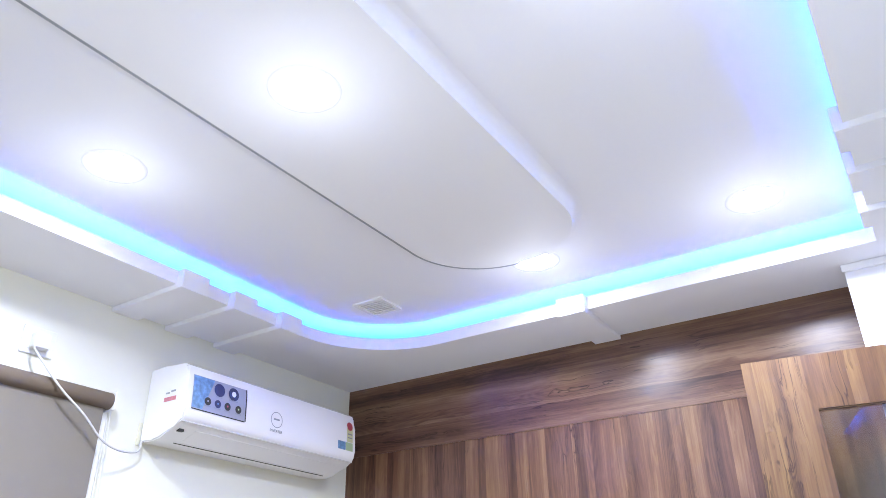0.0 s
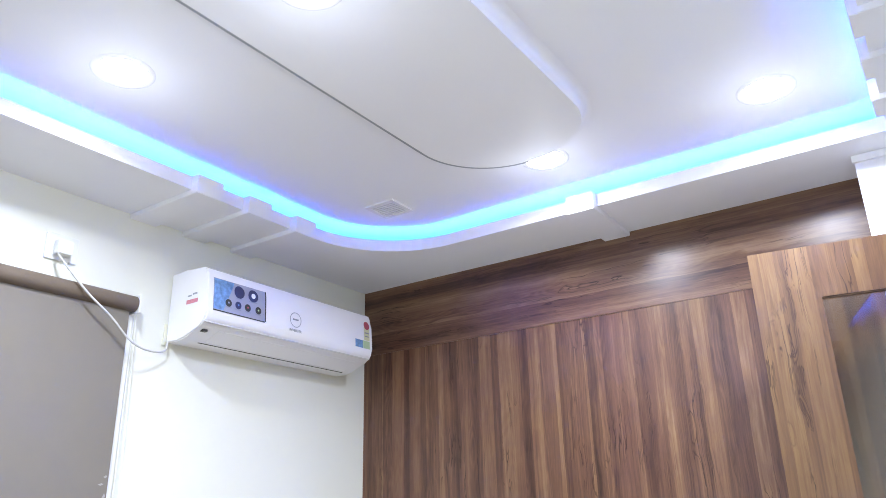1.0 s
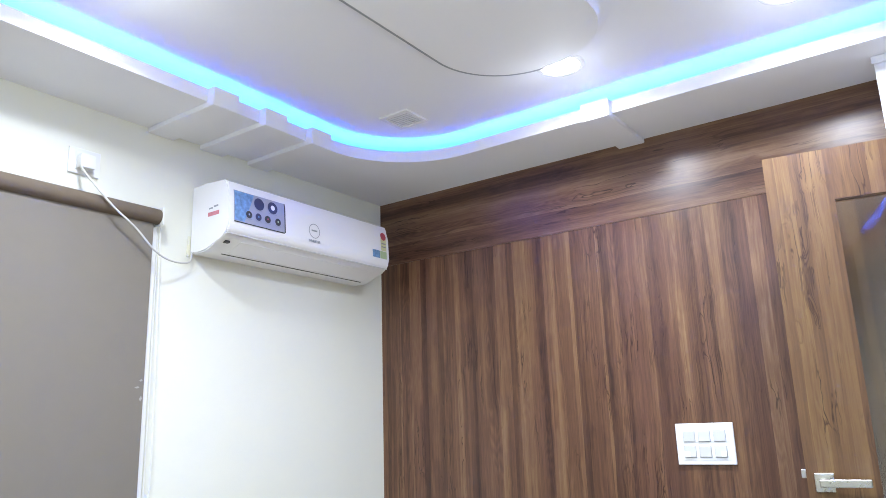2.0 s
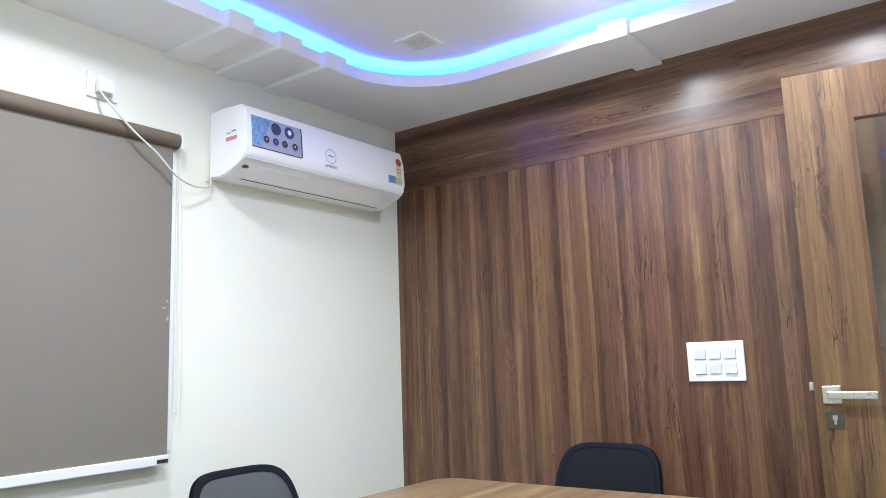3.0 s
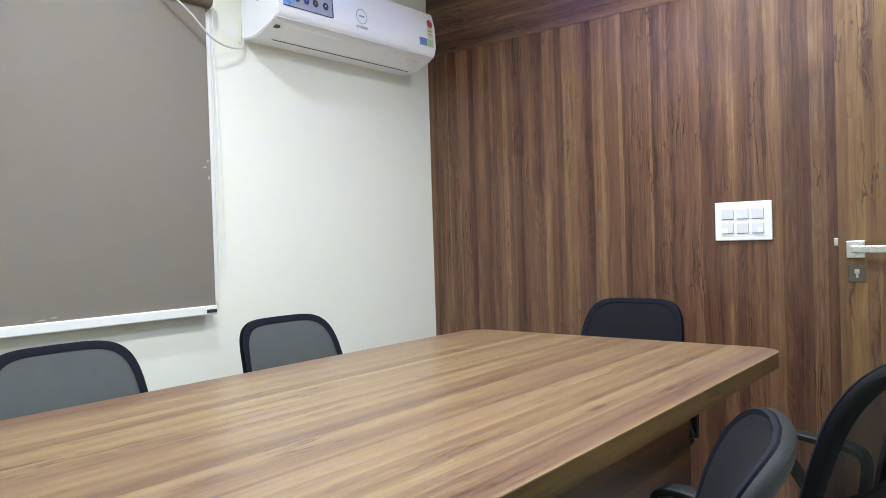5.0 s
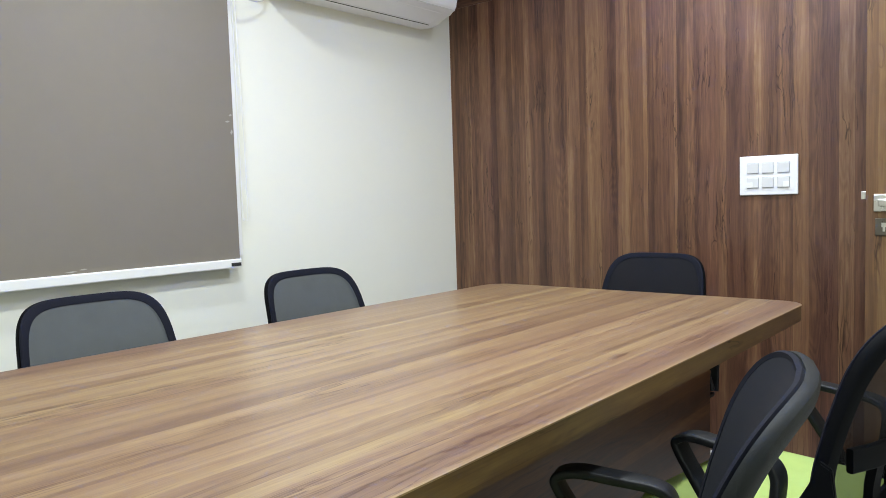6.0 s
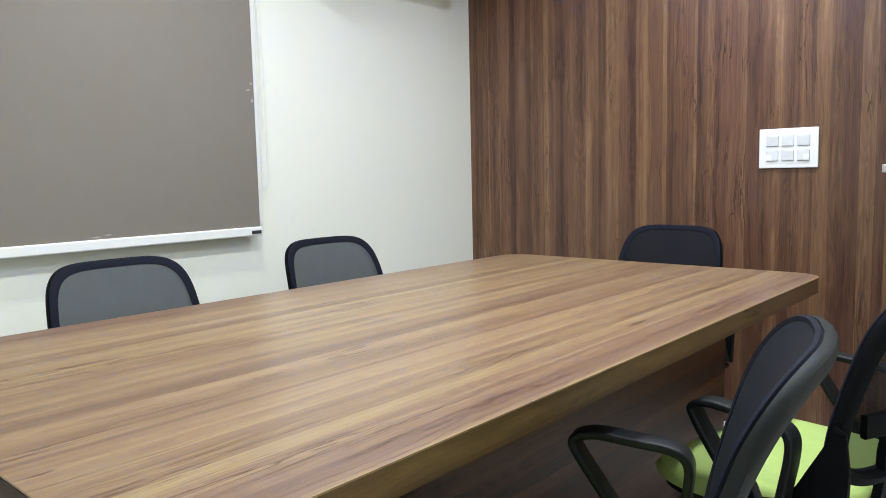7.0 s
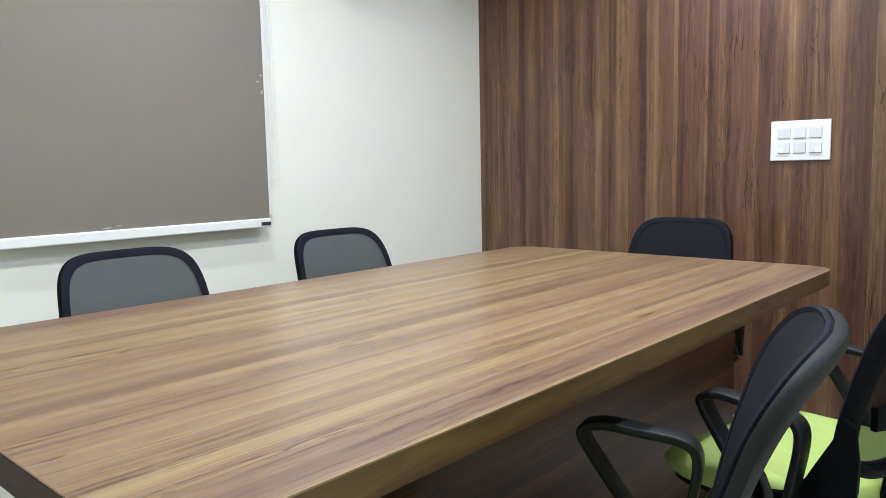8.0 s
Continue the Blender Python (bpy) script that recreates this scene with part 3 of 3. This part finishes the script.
part("outlet_slot", box(0.091, 0.0945, Y0 + 0.08, Y1 - 0.05, 1.947, 1.952), DARK, ac, "dark air outlet slot")
part("sensor", box(0.166, 0.182, Y0 + 0.030, Y0 + 0.052, 1.9725, 1.982), DARK, ac)
part("seam", join(box(0.2215, 0.2235, Y0 + 0.004, Y1 - 0.004, 1.9990, 2.0025)), AC_GREY, ac, "panel seam")
word = bpy.data.curves.new("wording", "FONT")
word.body, word.size, word.extrude, word.align_x = "INVERTER", 0.016, 0.0004, "CENTER"
word_ob = new("wording", word)
word_ob.matrix_basis = Matrix(((0, 0, 1, on_front(2.045) + 0.002), (1, 0, 0, -0.727), (0, 1, 0, 2.040), (0, 0, 0, 1)))
word_ob.data.materials.append(PRINT_GREY)
word_ob.parent = ac

# ---- wall socket, plug and cable ----
socket = thing("wall_socket", "white wall socket above the blind", "socket", (0, -1.645, 2.206))
part("backplate", box(0, 0.009, -0.058, 0.058, -0.048, 0.048, 0.003), SWITCH_WHITE, socket)
part("insert", box(0.009, 0.012, -0.036, 0.036, -0.032, 0.032, 0.001), SWITCH_WHITE, socket)
plug = thing("power_plug", "white power plug with a cable to the air conditioner", "plug", (0, -1.648, 2.200))
part("plug_body", box(0.012, 0.046, -0.030, 0.026, -0.026, 0.026, 0.006), SWITCH_WHITE, plug, smooth=True)
part("cable", tube(smooth_line([(0.034, -0.020, -0.022), (0.055, -0.025, -0.040), (0.072, 0.0, -0.078), (0.095, 0.074, -0.160), (0.098, 0.169, -0.226), (0.088, 0.255, -0.291), (0.06, 0.346, -0.308), (0.03, 0.440, -0.293), (0.012, 0.466, -0.245)]), circle_section(0.0038)), CABLE, plug, "pale grey cable", True)

# ---- roller blind ----
blind = thing("roller_blind", "taupe roller blind, lowered over the window", "blind")
BY0, BY1 = -2.95, -1.382
part("cloth", box(0.045, 0.047, BY0, BY1, 0.888, 2.06), BLIND, blind)
part("roll", tube([(0.045, BY0, 2.055), (0.045, BY1 + 0.018, 2.055)], circle_section(0.030, 24)), ROLLER, blind, "brown cloth roll", True)
part("bottom_rail", box(0.036, 0.056, BY0 - 0.004, BY1 + 0.004, 0.856, 0.890, 0.004), RAIL_WHITE, blind, "white bottom rail")
part("rail_tag", box(0.056, 0.058, BY1 - 0.045, BY1 - 0.002, 0.863, 0.876), DARK, blind, "small black tag")
part("bracket", box(0.0, 0.075, BY1 + 0.019, BY1 + 0.026, 2.02, 2.09, 0.002), RAIL_WHITE, blind, "white end bracket")
part("bracket", box(0.0, 0.075, BY0 - 0.012, BY0 - 0.005, 2.02, 2.09, 0.002), RAIL_WHITE, blind, "white end bracket")
loop_pts = smooth_line([(0.022, BY1 + 0.036, 2.04), (0.022, BY1 + 0.040, 1.5), (0.022, BY1 + 0.040, 1.08), (0.026, BY1 + 0.046, 1.045), (0.03, BY1 + 0.058, 1.08), (0.03, BY1 + 0.054, 1.5), (0.03, BY1 + 0.040, 2.04)], 10)
part("bead_chain", tube(loop_pts, circle_section(0.0022, 6), up=(1, 0, 0)), RAIL_WHITE, blind, "white bead chain")
for y, z, w, h in ((BY1 - 0.012, 1.44, 0.007, 0.006), (BY1 - 0.026, 1.415, 0.010, 0.005), (BY1 - 0.010, 1.375, 0.006, 0.012), (-2.02, 0.897, 0.022, 0.003), (-1.98, 0.902, 0.014, 0.003)):
    part("scuff", prism([(y - w, z), (y, z - h * 0.7), (y + w, z + h * 0.2), (y + w * 0.3, z + h)], 0.0471, 0.0474, "x"), SCUFF, blind, "pale scuff mark")
window = thing("window_1", "window behind the lowered blind, only its white frame showing", "window", kind="structure")
part("window_frame", box(0.001, 0.020, BY1 - 0.02, BY1 + 0.034, 0.90, 2.02, 0.002), RAIL_WHITE, window)
part("pane", box(0.001, 0.006, BY0 + 0.05, BY1 - 0.03, 0.95, 2.0), GLASS, window)

# ---- table ----
table = thing("conference_table", "long walnut laminate conference table", "table")
TX0, TX1, TY0, TY1 = 0.732, 1.905, -2.806, -0.648
part("tabletop", prism(rounded(TX0, TX1, TY0, TY1, (0.07, 0.07, 0.085, 0.085), 8), 0.7475, 0.75, bevel=0.0008), WOOD_TABLE, table)
part("table_edge", prism(rounded(TX0 + 0.001, TX1 - 0.001, TY0 + 0.001, TY1 - 0.001, (0.07, 0.07, 0.085, 0.085), 8), 0.704, 0.7474), WOOD_EDGE_SHADED, table, "thick laminate edge", True)
# Added slab over the end face, which turns from the lamps: painted shade.
part("end_shade_slab", box(TX0 + 0.072, TX1 - 0.072, TY0 - 0.001, TY0 + 0.0008, 0.705, 0.7468), WOOD_END_SHADED, table, "thin added slab, painted dark as the end's shade")
part("side_panel", box(1.585, 1.61, TY0 + 0.35, -0.665, 0.0, 0.704), WOOD_BASE_SHADED, table)
part("side_panel", box(1.03, 1.055, TY0 + 0.35, -0.665, 0.0, 0.704), WOOD_BASE_SHADED, table)
part("end_panel", box(1.055, 1.585, -0.69, -0.665, 0.0, 0.704), WOOD_BASE_SHADED, table)
part("end_panel", box(1.055, 1.585, TY0 + 0.35, TY0 + 0.375, 0.0, 0.704), WOOD_BASE_SHADED, table)

# ---- chairs: x is forward, the seat's middle over the origin ----
SEAT = 0.465
Back = collections.namedtuple("Back", "low top wide head lean curl cup square")
SIDE_BACK = Back(0.500, 0.861, 0.223, 0.199, 0.012, 0.085, 0.028, 4.9)     # chairs along the wall
SHELL_BACK = Back(0.477, 0.886, 0.230, 0.218, 0.054, 0.061, 0.047, 4.1)    # chairs before the doorway


def back_spot(b, u, h, d=0.0):
    """A point of the backrest: u across, h its height; d metres behind its front face. The back leans, curls and cups."""
    s = (h - b.low) / (b.top - b.low)
    slope = (b.lean + 2 * b.curl * s) / (b.top - b.low)
    k = d / math.hypot(1, slope)
    x = -0.150 - b.lean * s - b.curl * s * s - b.cup * (1 - min(1.0, abs(u) / 0.215) ** 2) - k
    return Vector((x, u, h - slope * k))


def back_outline(b, inset=0.0, n=84):
    """The backrest's outline: a rounded square that narrows towards its head."""
    out = []
    for i in range(n):
        a = 2 * math.pi * i / n
        si, co = math.sin(a), math.cos(a)
        s = 0.5 + 0.5 * math.copysign(abs(si) ** (2 / b.square), si)
        w = b.wide - (b.wide - b.head) * max(0.0, (s - 0.3) / 0.7) ** 1.5
        u = w * math.copysign(abs(co) ** (2 / b.square), co)
        mid = (b.low + b.top) / 2
        out.append((u * (1 - inset / w), mid + (b.low + (b.top - b.low) * s - mid) * (1 - 2 * inset / (b.top - b.low))))
    return out


def lofted(rows, closed=False):
    """A skin over rows of points of equal number, each row a loop."""
    bm = bmesh.new()
    loops = [[bm.verts.new(p) for p in row] for row in rows]
    m = len(loops[0])
    for a, b in zip(loops, loops[1:] + (loops[:1] if closed else [])):
        for i in range(m):
            bm.faces.new((a[i], a[(i + 1) % m], b[(i + 1) % m], b[i]))
    return bm


def back_rim(b, rows):
    """A closed rim round the back from (inset, depth behind the face) pairs."""
    return lofted([[back_spot(b, u, h, d) for u, h in back_outline(b, i)] for i, d in rows], True)


def back_sheet(b, inset, d, puff=0.0, n=14):
    """A curved sheet that fills the back's outline, puffed out in the middle."""
    loop, mid = back_outline(b, inset), (b.low + b.top) / 2
    rows = []
    for k in range(1, n + 1):
        f = k / n
        rows.append([back_spot(b, u * f, mid + (h - mid) * f, d - puff * (1 - f ** 4)) for u, h in loop])
    bm = lofted(rows)
    bm.verts.ensure_lookup_table()
    bm.faces.new([bm.verts[i] for i in range(len(loop))])
    return bm


def office_chair(label, mesh_material, shell_material, b, depth=0.028, border=0.030, puff=0.0, seat_up=0.0, spine=1.0):
    ob = thing("office_chair", label, "chair", group="chairs round the table")
    # backrest
    rim = ((0.003, 0.0), (border - 0.004, 0.0), (border - 0.004, depth * 0.9), (0.018, depth), (0.007, depth * 0.92), (0.001, depth * 0.7), (0.0, depth * 0.35))
    back = part("backrest_frame", back_rim(b, rim), shell_material, ob, "", True)
    part("border", back_rim(b, ((0.006, 0.001), (0.004, -0.004), (0.007, -0.0075), (border * 0.6, -0.0085), (border, -0.006), (border, 0.001))), NAVY_EDGE, back, "dark cloth border", True)
    part("mesh", back_sheet(b, border - 0.004, -0.0045, puff), mesh_material, back, "fine mesh cloth", True)
    part("crossbar", tube([back_spot(b, u, 0.615, 0.022) for u in (-0.18, -0.12, -0.06, 0, 0.06, 0.12, 0.18)], flat_section(0.014, 0.045)), shell_material, back, "", True)
    support = bmesh.new()
    sup_rows = []
    if spine < 1.0:
        for y0 in (-0.247, 0.236):
            part("side_bracket", prism([(-0.045, 0.444), (-0.080, 0.448), (-0.105, 0.466), (-0.124, 0.494), (-0.142, 0.528), (-0.166, 0.572), (-0.186, 0.620), (-0.206, 0.610), (-0.214, 0.540), (-0.212, 0.490), (-0.204, 0.440), (-0.188, 0.402), (-0.150, 0.381), (-0.045, 0.376)], y0, y0 + 0.011, "y", 0.003), shell_material, ob, "", True)
    for x, z, w in ((-0.02, 0.372, 0.09), (-0.10, 0.370, 0.13), (-0.170, 0.385, 0.245), (-0.196, 0.42, 0.235), (-0.202, 0.47, 0.226), (-0.204, 0.53, 0.224), (-0.212, 0.58, 0.222)):
        w *= spine
        sup_rows.append([support.verts.new((x + dx + 0.02 * (y / 0.2) ** 2, y, z + dz)) for y, dx, dz in ((-w, 0.008, 0.004), (-w * 0.5, 0.008, 0.004), (w * 0.5, 0.008, 0.004), (w, 0.008, 0.004), (w, -0.008, -0.004), (w * 0.5, -0.008, -0.004), (-w * 0.5, -0.008, -0.004), (-w, -0.008, -0.004))])
    for k, (ra, rb) in enumerate(zip(sup_rows, sup_rows[1:])):
        for i in range(8):
            if k >= 4 and i in (1, 5):
                continue
            support.faces.new((ra[i], ra[(i + 1) % 8], rb[(i + 1) % 8], rb[i]))
    support.faces.new(sup_rows[0])
    part("back_support", support, shell_material, ob, "", True)
    # seat
    cushion = bmesh.new()
    levels = ((-0.012, 0.394), (0.002, 0.399), (0.010, 0.410), (0.012, 0.424), (0.009, 0.438), (0.001, 0.450), (-0.014, 0.459), (-0.036, 0.464), (-0.07, SEAT + 0.001), (-0.12, SEAT))
    rows = []
    for grow, z in levels:
        loop = rounded(-0.175 - grow, 0.235 + grow, -0.225 - grow, 0.225 + grow, (0.09 + grow * 0.6, 0.125 + grow * 0.7, 0.125 + grow * 0.7, 0.09 + grow * 0.6), 10)
        rows.append([cushion.verts.new((u, v, z + seat_up - 0.040 * max(0.0, (u - 0.10) / 0.14) ** 2 * max(0.0, (z - 0.40) / 0.06))) for u, v in loop])
    m = len(rows[0])
    for a, b in zip(rows, rows[1:]):
        for i in range(m):
            cushion.faces.new((a[i], a[(i + 1) % m], b[(i + 1) % m], b[i]))
    cushion.faces.new(rows[0])
    cushion.faces.new(rows[-1])
    part("seat", cushion, GREEN, ob, "lime green upholstered seat", True)
    part("seat_pan", prism(rounded(-0.19, 0.21, -0.20, 0.20, (0.06,) * 4), 0.375, 0.395 + seat_up, bevel=0.004), BLACK_PLASTIC, ob)
    # arms: closed loops of flat section
    for s in (-1, 1):
        y = 0.268 * s
        line = [(-0.10, y, 0.385), (-0.108, y, 0.46), (-0.124, y, 0.55), (-0.122, y, 0.592), (-0.095, y, 0.610), (-0.03, y, 0.616), (0.035, y, 0.620), (0.071, y, 0.607), (0.064, y, 0.582), (0.030, y, 0.532), (-0.018, y, 0.465), (-0.065, y, 0.398)]
        part("armrest", tube(smooth_line(line, 6), flat_section(0.016, 0.044, 0.005), up=(0, 1, 0)), BLACK_PLASTIC, ob, "", True)
        part("arm_bolt", tube([(-0.012, y - 0.024 * s, 0.472), (-0.012, y + 0.026 * s, 0.472)], circle_section(0.007, 12)), CHROME, ob, "chrome arm bolt", True)
        part("arm_bracket", box(-0.08, 0.01, min(0.15 * s, 0.285 * s), max(0.15 * s, 0.285 * s), 0.372, 0.386, 0.003), BLACK_PLASTIC, ob)
    # underframe
    part("tilt_box", box(-0.09, 0.09, -0.06, 0.06, 0.335, 0.375, 0.008), BLACK_PLASTIC, ob)
    part("gas_lift", join(disc(0.014, 0.21, 0.345, 16), disc(0.026, 0.075, 0.235, 20)), BLACK_PLASTIC, ob, "", True)
    part("tilt_lever", tube([(0.02, -0.06, 0.36), (0.03, -0.16, 0.358), (0.03, -0.23, 0.35)], circle_section(0.005)), CHROME, ob, "chrome tilt lever", True)
    part("hub", disc(0.038, 0.062, 0.115, 24, bevel=0.005), BLACK_PLASTIC, ob)
    for k in range(5):
        a = radians(72 * k + 20)
        ca, sa = math.cos(a), math.sin(a)
        part("leg", tube([(0.03 * ca, 0.03 * sa, 0.092), (0.16 * ca, 0.16 * sa, 0.084), (0.27 * ca, 0.27 * sa, 0.070)], flat_section(0.042, 0.028, 0.006), scale=[1.0, 0.85, 0.6]), BLACK_PLASTIC, ob, "", True)
        wheel = part("caster", join(*[tube([(0.265 * ca - sa * o, 0.265 * sa + ca * o, 0.026), (0.265 * ca - sa * (o + 0.014), 0.265 * sa + ca * (o + 0.014), 0.026)], circle_section(0.026, 18)) for o in (-0.019, 0.005)]), BLACK_PLASTIC, ob, "", True)
        part("caster_stem", disc(0.007, 0.03, 0.072, 10, (0.265 * ca, 0.265 * sa)), STEEL, wheel)
    return ob


chair = office_chair("black mesh-back office chair with a green seat at the table", MESH_GREY, MATTE_BLACK, SIDE_BACK, 0.02, 0.026)
chair.matrix_basis = pose(0.665, -2.126, 0, 0, 0, 0)
copy_thing(chair, pose(0.665, -1.354, 0, 0, 0, 0))
chair_c = office_chair("black mesh-back office chair against the wood panelling", MESH_BLACK, MATTE_BLACK, SIDE_BACK._replace(wide=0.219, head=0.190), 0.02, 0.023)
chair_c.matrix_basis = pose(1.275, -0.565, 0, 0, 0, -90)
chair_d = office_chair("black office chair with charcoal shell and lime green seat, turned", MESH_BLACK, GREY_PLASTIC, SHELL_BACK, 0.021, 0.013, 0.013, 0.03, 0.3)
chair_d.matrix_basis = pose(1.966, -2.204, 0, 0, 0, 195.7)
chair_e = office_chair("black office chair with lime green seat drawn up to the table", MESH_OPEN, MATTE_BLACK, SHELL_BACK, 0.026, 0.024, 0.004, 0.0, 0.3)
chair_e.matrix_basis = pose(2.032, -1.407, 0, 0, 0, 171)
